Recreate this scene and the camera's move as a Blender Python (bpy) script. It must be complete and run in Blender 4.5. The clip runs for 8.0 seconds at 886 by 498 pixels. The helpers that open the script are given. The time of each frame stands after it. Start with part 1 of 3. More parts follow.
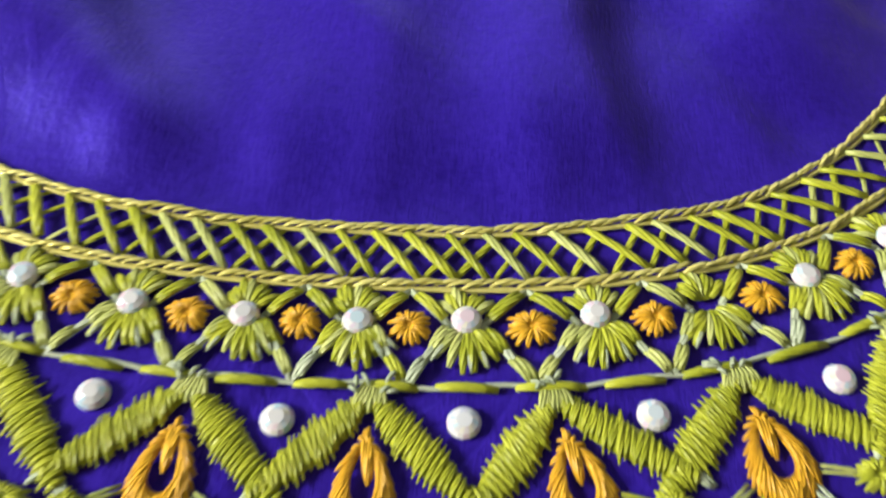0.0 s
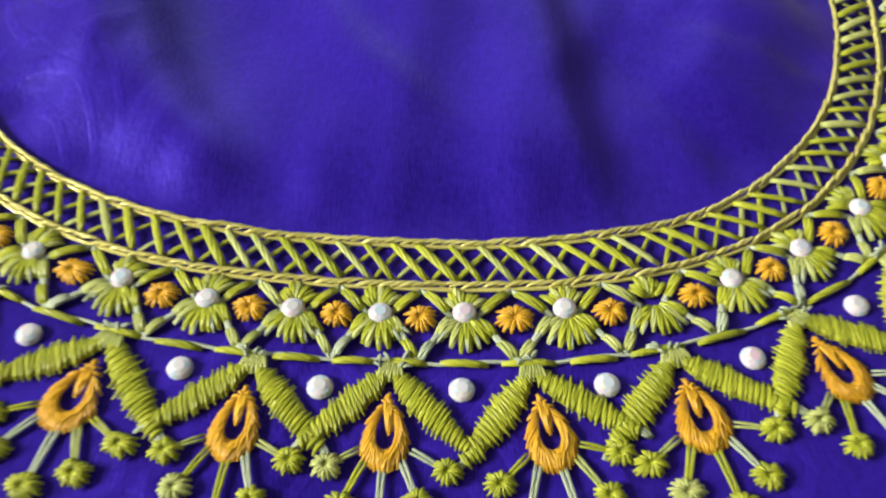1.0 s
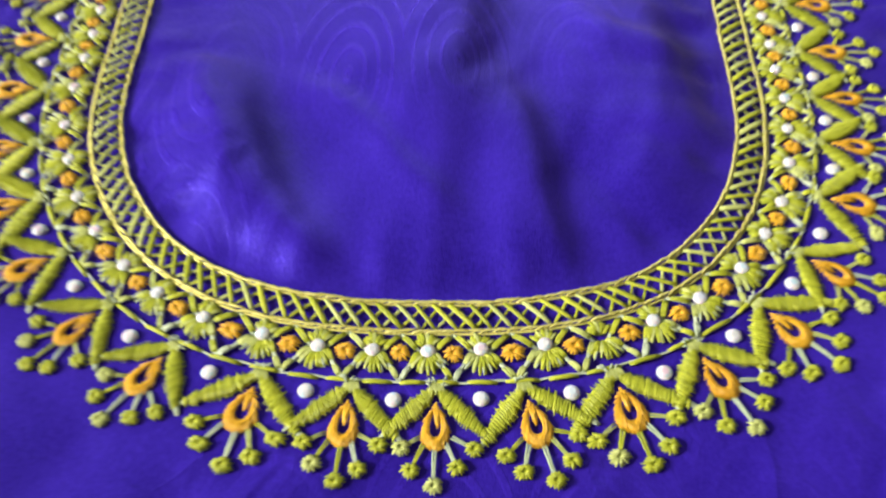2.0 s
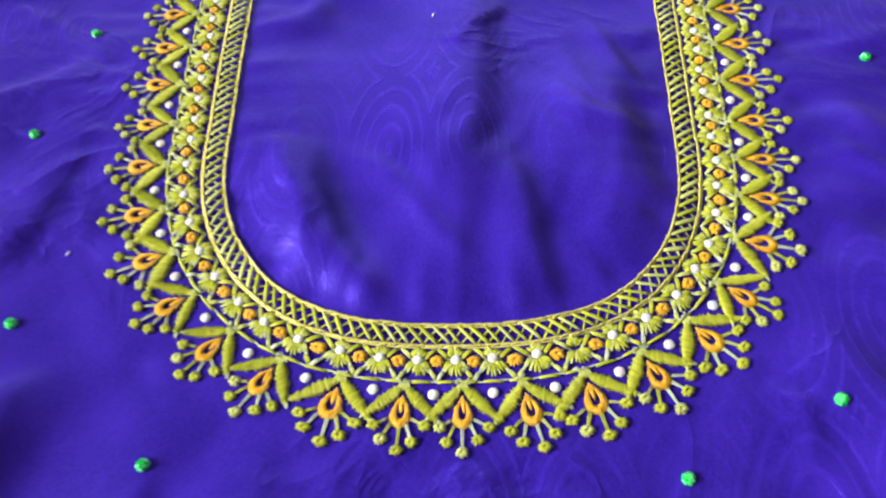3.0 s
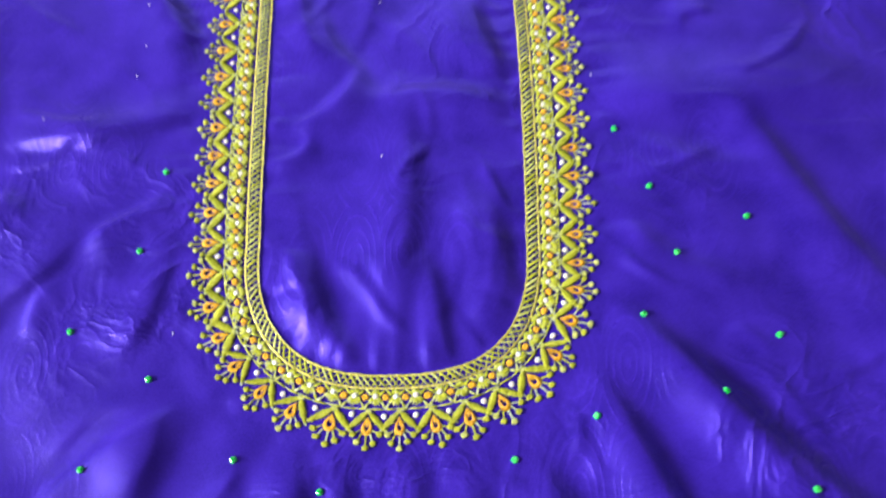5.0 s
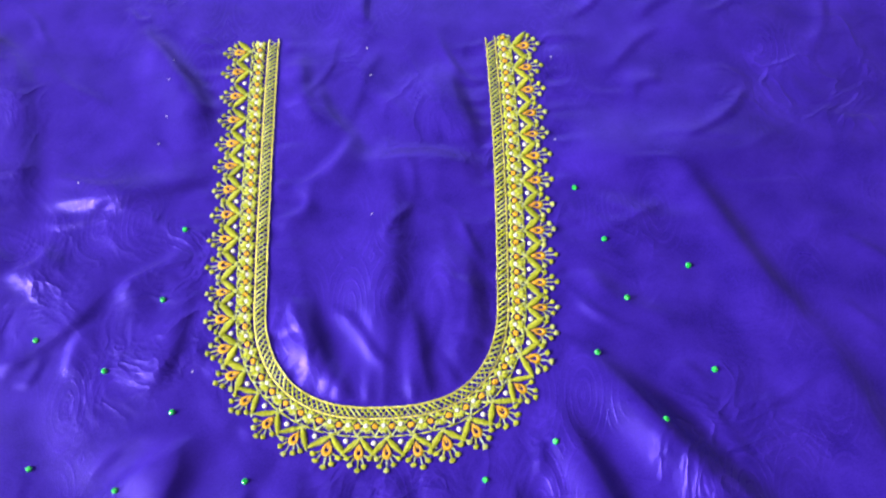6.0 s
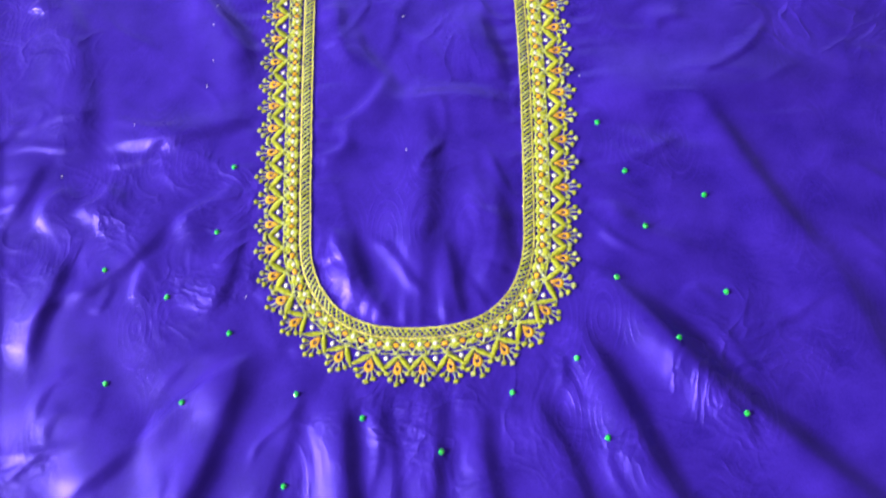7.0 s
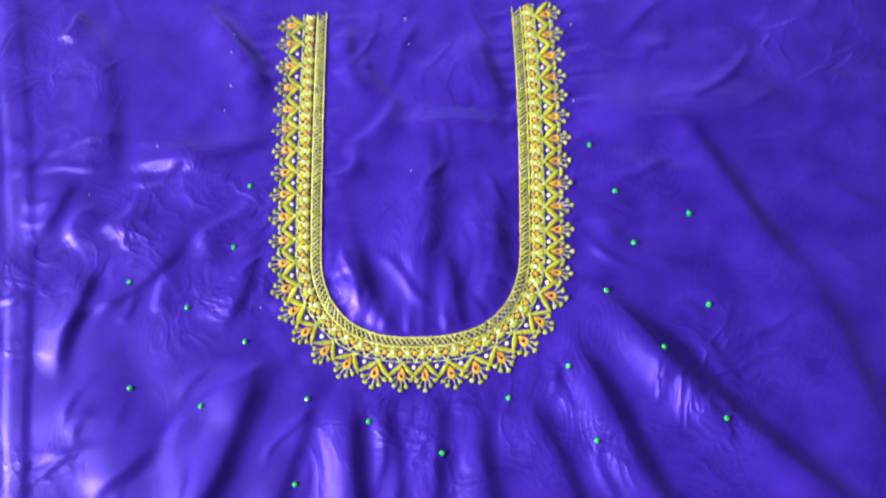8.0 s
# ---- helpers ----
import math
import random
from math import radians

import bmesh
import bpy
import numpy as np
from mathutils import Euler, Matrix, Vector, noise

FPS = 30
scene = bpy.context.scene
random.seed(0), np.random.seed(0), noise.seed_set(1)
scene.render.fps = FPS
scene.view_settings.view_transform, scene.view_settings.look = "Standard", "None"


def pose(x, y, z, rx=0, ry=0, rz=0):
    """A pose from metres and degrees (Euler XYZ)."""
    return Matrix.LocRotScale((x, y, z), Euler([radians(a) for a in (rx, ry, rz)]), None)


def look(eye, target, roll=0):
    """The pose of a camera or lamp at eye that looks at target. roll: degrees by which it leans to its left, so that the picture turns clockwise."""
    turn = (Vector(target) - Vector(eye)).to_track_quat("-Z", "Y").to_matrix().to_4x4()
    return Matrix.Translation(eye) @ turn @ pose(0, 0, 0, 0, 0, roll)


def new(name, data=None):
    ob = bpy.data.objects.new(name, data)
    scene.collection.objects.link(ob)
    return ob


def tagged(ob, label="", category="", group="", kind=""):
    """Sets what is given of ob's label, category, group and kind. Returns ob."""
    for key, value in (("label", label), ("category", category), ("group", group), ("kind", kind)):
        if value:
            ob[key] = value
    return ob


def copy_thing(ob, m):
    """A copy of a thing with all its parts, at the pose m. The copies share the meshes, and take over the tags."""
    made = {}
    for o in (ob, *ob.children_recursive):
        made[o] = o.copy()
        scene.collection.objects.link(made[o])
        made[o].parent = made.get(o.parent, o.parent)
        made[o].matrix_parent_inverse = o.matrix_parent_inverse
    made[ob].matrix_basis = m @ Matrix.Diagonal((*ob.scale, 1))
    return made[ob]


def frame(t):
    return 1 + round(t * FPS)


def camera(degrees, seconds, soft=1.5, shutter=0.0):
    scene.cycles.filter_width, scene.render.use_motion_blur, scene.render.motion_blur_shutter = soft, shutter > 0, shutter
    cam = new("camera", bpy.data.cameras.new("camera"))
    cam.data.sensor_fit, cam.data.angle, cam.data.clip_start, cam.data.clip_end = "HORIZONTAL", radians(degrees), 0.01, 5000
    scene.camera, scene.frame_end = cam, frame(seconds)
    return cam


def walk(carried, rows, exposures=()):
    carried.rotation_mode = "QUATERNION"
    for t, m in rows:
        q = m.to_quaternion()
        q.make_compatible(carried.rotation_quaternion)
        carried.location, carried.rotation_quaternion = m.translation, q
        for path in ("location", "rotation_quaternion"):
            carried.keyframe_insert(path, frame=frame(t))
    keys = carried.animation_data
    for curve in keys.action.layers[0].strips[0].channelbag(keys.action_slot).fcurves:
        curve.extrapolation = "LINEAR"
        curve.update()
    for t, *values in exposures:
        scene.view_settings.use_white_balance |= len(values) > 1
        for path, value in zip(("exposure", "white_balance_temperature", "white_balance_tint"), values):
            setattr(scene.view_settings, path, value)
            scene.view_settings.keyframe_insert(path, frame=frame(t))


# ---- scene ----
cam = camera(55.61, 8.0, soft=2.2, shutter=0.8)
PATH = [
    (0, (0.01271, -0.06444, 0.08075), (0.01537, 0.23106, -0.32258), 3.65),
    (0.5, (0.01176, -0.07589, 0.08936), (0.00986, 0.22777, -0.30786), 2.96),
    (1, (0.01365, -0.08117, 0.10256), (0.00960, 0.22047, -0.29618), 2.55),
    (1.5, (0.01264, -0.09393, 0.12796), (0.00434, 0.20130, -0.27549), 1.01),
    (1.7, (0.01201, -0.10009, 0.14342), (0.00194, 0.19730, -0.25840), 0.24),
    (2.8, (0.01352, -0.13796, 0.23030), (-0.00831, 0.15422, -0.17486), -3.31),
    (3, (0.01240, -0.14129, 0.24750), (-0.01009, 0.14089, -0.16465), -3.86),
    (3.5, (0.01853, -0.13877, 0.30172), (-0.00828, 0.11629, -0.12749), -5.86),
    (4, (0.02546, -0.14602, 0.35410), (0.00398, 0.07577, -0.09350), -5.71),
    (4.5, (0.04178, -0.14604, 0.42357), (0.02179, 0.06181, -0.03075), -6.03),
    (4.7, (0.04700, -0.14412, 0.45505), (0.02767, 0.06192, -0.00012), -6.10),
    (5.8, (0.07386, -0.15200, 0.57080), (0.05111, 0.05901, 0.11808), -7.31),
    (6, (0.07927, -0.15417, 0.58332), (0.05426, 0.05762, 0.13108), -8.07),
    (6.5, (0.08789, -0.15612, 0.60823), (0.04627, 0.04141, 0.15080), -13.52),
    (7, (0.08878, -0.16976, 0.62900), (0.03927, 0.00191, 0.16201), -17.31),
    (7.5, (0.09134, -0.17602, 0.64541), (0.04042, -0.00905, 0.17687), -18.10),
    (8, (0.10062, -0.18177, 0.67383), (0.04550, -0.00487, 0.20942), -18.30),
]
walk(cam, [(t, look(eye, target, roll)) for t, eye, target, roll in PATH],
     exposures=[(0, 0.22, 6350, 12), (1.0, 0.22, 6350, 12), (1.7, 0.42, 6400, 12), (3.5, 0.78, 6450, 12), (6.5, 1.0, 6550, 11), (8, 1.05, 6650, 10)])

# ---- light ----
world = bpy.data.worlds.new("sky")
scene.world = world
world.use_nodes = True
wn, wl = world.node_tree.nodes, world.node_tree.links
sky = wn.new("ShaderNodeTexSky")
sky.sky_type, sky.sun_disc = "NISHITA", False
sky.sun_elevation, sky.sun_rotation = radians(29), radians(261)
wl.new(sky.outputs[0], wn["Background"].inputs[0])
wn["Background"].inputs[1].default_value = 0.15

ROOM = (-3.2, 1.9, -2.2, 1.9, -0.012, 2.7)      # x0, x1, y0, y1, floor, ceiling
WINDOW = (-1.8, 1.6, 0.10, 2.45)               # along y in the west wall, sill, head


# low hazy sun through the tall west window
lamp = bpy.data.lights.new("sun", "SUN")
lamp.energy, lamp.angle, lamp.color = 4.5, radians(18), (1.0, 0.97, 0.94)
sun = new("sun", lamp)
sun.matrix_world = look((-0.86 * 3, -0.14 * 3, 0.48 * 3), (0, 0, 0))

# the sky's light in both windows; the unseen north one is added for sheen
SHEEN_WINDOW = (-0.95, 0.75, 0.62, 1.75)         # along x in the north wall, sill, head


def window_light(middle, inwards, width, tall, energy):
    glow = bpy.data.lights.new("window_light", "AREA")
    glow.shape, glow.size, glow.size_y = "RECTANGLE", width, tall
    glow.energy, glow.color = energy, (0.96, 0.98, 1.0)
    new("window_light", glow).matrix_world = look(middle, inwards)


mid_y, mid_z = (WINDOW[0] + WINDOW[1]) / 2, (WINDOW[2] + WINDOW[3]) / 2
window_light((ROOM[0] - 0.03, mid_y, mid_z), (0, mid_y, mid_z), WINDOW[1] - WINDOW[0], WINDOW[3] - WINDOW[2], 8.0)
mid_x, mid_z = (SHEEN_WINDOW[0] + SHEEN_WINDOW[1]) / 2, (SHEEN_WINDOW[2] + SHEEN_WINDOW[3]) / 2
window_light((mid_x, ROOM[3] + 0.03, mid_z), (mid_x, 0, mid_z), SHEEN_WINDOW[1] - SHEEN_WINDOW[0], SHEEN_WINDOW[3] - SHEEN_WINDOW[2], 5.0)

# ---- materials ----


def material(name):
    m = bpy.data.materials.new(name)
    m.use_nodes = True
    n, l = m.node_tree.nodes, m.node_tree.links
    return m, n, l, n["Principled BSDF"]


def add(n, kind, **values):
    node = n.new(kind)
    for key, value in values.items():
        node.inputs[key.replace("_", " ")].default_value = value
    return node


def maths(n, l, op, a, b=None):
    node = n.new("ShaderNodeMath")
    node.operation = op
    for i, v in enumerate((a, b)):
        if v is None:
            continue
        if isinstance(v, (int, float)):
            node.inputs[i].default_value = v
        else:
            l.new(v, node.inputs[i])
    return node.outputs[0]


def ramp(n, l, source, stops):
    node = n.new("ShaderNodeValToRGB")
    el = node.color_ramp.elements
    while len(el) < len(stops):
        el.new(0.5)
    for e, (p, c) in zip(el, stops):
        e.position, e.color = p, (*c, 1) if len(c) == 3 else c
    l.new(source, node.inputs[0])
    return node.outputs[0]


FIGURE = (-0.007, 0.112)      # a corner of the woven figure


def satin(name, dark, light):
    """Woven silk satin with a tone-on-tone figured weave of nested lozenges and arcs."""
    m, n, l, b = material(name)
    geo = n.new("ShaderNodeNewGeometry")
    warp = add(n, "ShaderNodeTexNoise", Scale=9.0, Detail=1.0)
    l.new(geo.outputs["Position"], warp.inputs["Vector"])
    off = n.new("ShaderNodeVectorMath")
    off.operation = "MULTIPLY_ADD"
    l.new(warp.outputs["Color"], off.inputs[0])
    off.inputs[1].default_value = (0.012, 0.012, 0)
    home = n.new("ShaderNodeVectorMath")
    home.operation = "SUBTRACT"
    l.new(geo.outputs["Position"], home.inputs[0])
    home.inputs[1].default_value = (0.006, 0.006, 0)
    l.new(home.outputs[0], off.inputs[2])
    sep = n.new("ShaderNodeSeparateXYZ")
    l.new(off.outputs[0], sep.inputs[0])
    # figured weave: nested rings round ovals set in a grid, which leave nested four-pointed stars between them
    cells = []
    for axis, size, start in ((0, 0.034, FIGURE[0]), (1, 0.074, FIGURE[1])):
        u = maths(n, l, "MULTIPLY", maths(n, l, "SUBTRACT", sep.outputs[axis], start), 1 / size)
        u = maths(n, l, "SUBTRACT", maths(n, l, "FRACT", u), 0.5)
        cells.append(maths(n, l, "POWER", maths(n, l, "ABSOLUTE", u), 2.0))
    field = maths(n, l, "SQRT", maths(n, l, "ADD", *cells))
    bands = maths(n, l, "SINE", maths(n, l, "MULTIPLY", field, 50.0))
    patch = add(n, "ShaderNodeTexNoise", Scale=11.0, Detail=2.0)
    l.new(geo.outputs["Position"], patch.inputs["Vector"])
    gate = ramp(n, l, patch.outputs["Fac"], [(0.50, (0.05, 0.05, 0.05)), (0.66, (1, 1, 1))])
    # stronger figure round one spot inside the neck: local sheen put into the colour
    sheen_spot = n.new("ShaderNodeVectorMath")
    sheen_spot.operation = "DISTANCE"
    l.new(geo.outputs["Position"], sheen_spot.inputs[0])
    sheen_spot.inputs[1].default_value = (FIGURE[0] - 0.004, FIGURE[1] - 0.016, 0)
    gate = maths(n, l, "MAXIMUM", gate, ramp(n, l, maths(n, l, "MULTIPLY", sheen_spot.outputs["Value"], 20.0), [(0.5, (1, 1, 1)), (0.95, (0, 0, 0))]))
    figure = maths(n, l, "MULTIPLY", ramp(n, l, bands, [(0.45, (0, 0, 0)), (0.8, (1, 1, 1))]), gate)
    # yarns: fine crosswise lines
    mp = n.new("ShaderNodeMapping")
    mp.inputs["Scale"].default_value = (2600, 500, 500)
    l.new(geo.outputs["Position"], mp.inputs["Vector"])
    yarn = add(n, "ShaderNodeTexNoise", Scale=1.0, Detail=2.0)
    l.new(mp.outputs[0], yarn.inputs["Vector"])
    slub = add(n, "ShaderNodeTexNoise", Scale=800.0, Detail=4.0, Roughness=0.7)
    l.new(geo.outputs["Position"], slub.inputs["Vector"])
    cloud = add(n, "ShaderNodeTexNoise", Scale=30.0, Detail=3.0)
    l.new(geo.outputs["Position"], cloud.inputs["Vector"])
    tone = maths(n, l, "ADD", maths(n, l, "MULTIPLY", yarn.outputs["Fac"], 0.3), maths(n, l, "MULTIPLY", cloud.outputs["Fac"], 0.7))
    tone = maths(n, l, "ADD", tone, maths(n, l, "MULTIPLY", figure, 0.13))
    tone = maths(n, l, "ADD", tone, maths(n, l, "MULTIPLY", maths(n, l, "SUBTRACT", slub.outputs["Fac"], 0.5), 0.5))
    l.new(ramp(n, l, tone, [(0.3, dark), (0.75, light)]), b.inputs["Base Color"])
    rough = maths(n, l, "SUBTRACT", 0.31, maths(n, l, "MULTIPLY", figure, 0.08))
    rough = maths(n, l, "ADD", rough, maths(n, l, "MULTIPLY", yarn.outputs["Fac"], 0.08))
    lustre = add(n, "ShaderNodeTexNoise", Scale=55.0, Detail=4.0, Roughness=0.65)
    l.new(geo.outputs["Position"], lustre.inputs["Vector"])
    rough = maths(n, l, "ADD", rough, maths(n, l, "MULTIPLY", maths(n, l, "SUBTRACT", lustre.outputs["Fac"], 0.5), 0.16))
    l.new(rough, b.inputs["Roughness"])
    b.inputs["Metallic"].default_value = 0.25
    b.inputs["Specular IOR Level"].default_value = 0.36
    b.inputs["Specular Tint"].default_value = (0.55, 0.47, 1.0, 1)
    b.inputs["Sheen Weight"].default_value = 0.12
    b.inputs["Sheen Roughness"].default_value = 0.4
    b.inputs["Sheen Tint"].default_value = (0.6, 0.48, 1.0, 1)
    bump = add(n, "ShaderNodeBump", Strength=0.45, Distance=0.00022)
    relief_ = maths(n, l, "ADD", yarn.outputs["Fac"], maths(n, l, "MULTIPLY", figure, 0.9))
    l.new(maths(n, l, "ADD", relief_, maths(n, l, "MULTIPLY", slub.outputs["Fac"], 1.1)), bump.inputs["Height"])
    # sharp little creases where the cloth has been crumpled
    crumple = add(n, "ShaderNodeTexNoise", Scale=19.0, Detail=3.5, Distortion=0.9)
    l.new(geo.outputs["Position"], crumple.inputs["Vector"])
    ridge = maths(n, l, "SUBTRACT", 1.0, maths(n, l, "MULTIPLY", maths(n, l, "ABSOLUTE", maths(n, l, "SUBTRACT", crumple.outputs["Fac"], 0.5)), 5.0))
    ridge = maths(n, l, "POWER", maths(n, l, "MAXIMUM", ridge, 0.0), 2.0)
    where = add(n, "ShaderNodeTexNoise", Scale=6.0, Detail=1.0)
    l.new(geo.outputs["Position"], where.inputs["Vector"])
    ridge = maths(n, l, "MULTIPLY", ridge, ramp(n, l, where.outputs["Fac"], [(0.46, (0, 0, 0)), (0.64, (1, 1, 1))]))
    bump2 = add(n, "ShaderNodeBump", Strength=0.6, Distance=0.0016)
    l.new(ridge, bump2.inputs["Height"])
    l.new(bump.outputs[0], bump2.inputs["Normal"])
    l.new(bump2.outputs[0], b.inputs["Normal"])
    return m


def thread(name, dark, light, rough=0.42, metal=0.0, island=False, twist=1.0):
    """Embroidery floss: fine filaments along each stitch, each stitch a little different in tone."""
    m, n, l, b = material(name)
    uv = n.new("ShaderNodeUVMap")
    sep = n.new("ShaderNodeSeparateXYZ")
    l.new(uv.outputs[0], sep.inputs[0])
    lines = maths(n, l, "ADD", maths(n, l, "MULTIPLY", sep.outputs[1], 38.0), maths(n, l, "MULTIPLY", sep.outputs[0], 2600.0 * twist))
    fil = maths(n, l, "SINE", lines)
    geo = n.new("ShaderNodeNewGeometry")
    grain = add(n, "ShaderNodeTexNoise", Scale=1500.0, Detail=2.0)
    l.new(geo.outputs["Position"], grain.inputs["Vector"])
    wear = add(n, "ShaderNodeTexNoise", Scale=90.0, Detail=2.0)
    l.new(geo.outputs["Position"], wear.inputs["Vector"])
    info = n.new("ShaderNodeObjectInfo")
    rnd = maths(n, l, "MULTIPLY", maths(n, l, "ADD", info.outputs["Random"], geo.outputs["Random Per Island"]), 0.5)
    t = maths(n, l, "MULTIPLY", rnd, 0.5)
    t = maths(n, l, "ADD", t, maths(n, l, "MULTIPLY", grain.outputs["Fac"], 0.35))
    t = maths(n, l, "ADD", t, maths(n, l, "MULTIPLY", wear.outputs["Fac"], 0.25))
    t = maths(n, l, "ADD", t, maths(n, l, "MULTIPLY", fil, 0.06))
    l.new(ramp(n, l, t, [(0.2, dark), (0.8, light)]), b.inputs["Base Color"])
    b.inputs["Roughness"].default_value = rough
    b.inputs["Metallic"].default_value = metal
    b.inputs["Specular IOR Level"].default_value = 0.35
    bump = add(n, "ShaderNodeBump", Strength=0.6, Distance=0.00008)
    l.new(maths(n, l, "ADD", fil, grain.outputs["Fac"]), bump.inputs["Height"])
    l.new(bump.outputs[0], b.inputs["Normal"])
    return m


def crystal(name, stops, rough=0.08, film=0.0):
    """Foiled glass stone: every facet takes its own tint."""
    m, n, l, b = material(name)
    geo = n.new("ShaderNodeNewGeometry")
    info = n.new("ShaderNodeObjectInfo")
    r = maths(n, l, "FRACT", maths(n, l, "ADD", maths(n, l, "MULTIPLY", info.outputs["Random"], 3.0), geo.outputs["Random Per Island"]))
    l.new(ramp(n, l, r, stops), b.inputs["Base Color"])
    b.inputs["Roughness"].default_value = rough
    b.inputs["Coat Weight"].default_value = 1.0
    b.inputs["Coat Roughness"].default_value = 0.03
    if film:
        b.inputs["Thin Film Thickness"].default_value = film
        b.inputs["Thin Film IOR"].default_value = 1.6
    return m


def plaster(name, dark, light):
    m, n, l, b = material(name)
    geo = n.new("ShaderNodeNewGeometry")
    a = add(n, "ShaderNodeTexNoise", Scale=2.5, Detail=6.0)
    l.new(geo.outputs["Position"], a.inputs["Vector"])
    l.new(ramp(n, l, a.outputs["Fac"], [(0.3, dark), (0.7, light)]), b.inputs["Base Color"])
    b.inputs["Roughness"].default_value = 0.8
    bump = add(n, "ShaderNodeBump", Strength=0.15, Distance=0.002)
    l.new(a.outputs["Fac"], bump.inputs["Height"])
    l.new(bump.outputs[0], b.inputs["Normal"])
    return m


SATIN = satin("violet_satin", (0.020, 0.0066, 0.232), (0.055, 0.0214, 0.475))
LIME = thread("lime_floss", (0.18, 0.225, 0.005), (0.56, 0.59, 0.04))
PALE = thread("pale_floss", (0.32, 0.40, 0.20), (0.62, 0.68, 0.46))
SAGE = thread("sage_floss", (0.28, 0.33, 0.05), (0.62, 0.66, 0.20))
ORANGE = thread("marigold_floss", (0.52, 0.24, 0.006), (0.92, 0.53, 0.03))
GOLD = thread("gold_zari", (0.54, 0.47, 0.06), (0.95, 0.88, 0.28), rough=0.2, metal=0.15, twist=0.4)
AURORA = crystal("aurora_crystal", [(0.0, (0.66, 0.66, 0.60)), (0.3, (0.80, 0.79, 0.72)), (0.5, (0.80, 0.58, 0.62)),
                                    (0.7, (0.50, 0.70, 0.72)), (0.85, (0.85, 0.83, 0.78)), (1.0, (0.78, 0.74, 0.52))], film=420.0)
EMERALD = crystal("emerald_crystal", [(0.0, (0.0, 0.28, 0.03)), (0.5, (0.01, 0.55, 0.08)), (1.0, (0.10, 0.80, 0.20))])
WALL = plaster("wall_paint", (0.46, 0.46, 0.46), (0.54, 0.54, 0.53))
FLOOR = plaster("floor_cement", (0.30, 0.28, 0.26), (0.42, 0.40, 0.37))

# ---- mesh helpers ----


class Shape:
    """Collects points, faces and thread coordinates for one mesh."""

    def __init__(self):
        self.v, self.f, self.uv = [], [], []

    def tube(self, path, radii, flat=0.7, sides=6, closed=False, up=Vector((0, 0, 1))):
        base, run, count = len(self.v), 0.0, len(path)
        for i, p in enumerate(path):
            a = path[i - 1] if (i or closed) else p
            c = path[(i + 1) % count] if (i + 1 < count or closed) else p
            d = (c - a).normalized()
            side = d.cross(up).normalized()
            top = side.cross(d)
            if i:
                run += (p - path[i - 1]).length
            for k in range(sides):
                w = 2 * math.pi * k / sides
                self.v.append(p + side * (math.cos(w) * radii[i]) + top * (math.sin(w) * radii[i] * flat))
                self.uv.append((run, k / sides))
        for i in range(count if closed else count - 1):
            j = (i + 1) % count
            for k in range(sides):
                q = (k + 1) % sides
                self.f.append((base + i * sides + k, base + i * sides + q, base + j * sides + q, base + j * sides + k))
        if not closed:
            self.f.append(tuple(base + k for k in reversed(range(sides))))
            self.f.append(tuple(base + (count - 1) * sides + k for k in range(sides)))

    def stitch(self, p, q, r, lift=0.0004, flat=0.7, rings=5, sides=6, blunt=0.55):
        """One thread lying from p to q, arched a little."""
        p, q = Vector(p), Vector(q)
        path, radii = [], []
        for i in range(rings):
            u = i / (rings - 1)
            path.append(p.lerp(q, u) + Vector((0, 0, lift * 4 * u * (1 - u))))
            radii.append(r * (blunt + (1 - blunt) * math.sin(math.pi * min(max(u, 0.0), 1.0)) ** 0.5))
        self.tube(path, radii, flat, sides)

    def mesh(self, name, mat, smooth=True):
        me = bpy.data.meshes.new(name)
        me.from_pydata([tuple(p) for p in self.v], [], self.f)
        if self.uv:
            layer = me.uv_layers.new(name="UVMap")
            loops = np.empty(len(me.loops), dtype=np.int32)
            me.loops.foreach_get("vertex_index", loops)
            layer.data.foreach_set("uv", np.array(self.uv, dtype=np.float32)[loops].ravel())
        if smooth:
            me.polygons.foreach_set("use_smooth", [True] * len(me.polygons))
        me.materials.append(mat)
        me.update()
        return me


def part(name, me, parent, label="", at=None):
    ob = new(name, me)
    ob.parent = parent
    if at is not None:
        ob.matrix_local = at
    if label:
        ob["label"] = label
    return ob


def box(name, x0, x1, y0, y1, z0, z1, mat, label, category="wall"):
    bm = bmesh.new()
    bmesh.ops.create_cube(bm, size=1, matrix=Matrix.Translation(((x0 + x1) / 2, (y0 + y1) / 2, (z0 + z1) / 2)) @ Matrix.Diagonal((x1 - x0, y1 - y0, z1 - z0, 1)))
    me = bpy.data.meshes.new(name)
    bm.to_mesh(me)
    bm.free()
    me.materials.append(mat)
    return tagged(new(name, me), label, category, kind="structure")


# ---- the neckline's line ----
HALF, DEPTH, LEG, BEND = 0.087, 0.090, 0.242, 0.087     # half width, depth of the round bottom, leg run, height where it begins
TOP_LEFT, TOP_RIGHT = 0.329, 0.319


def leg_x(side, y):
    u = (y - BEND) / LEG
    return HALF + (0.008 * u - 0.010 * u * u if side > 0 else 0.012 * u - 0.004 * u * u)


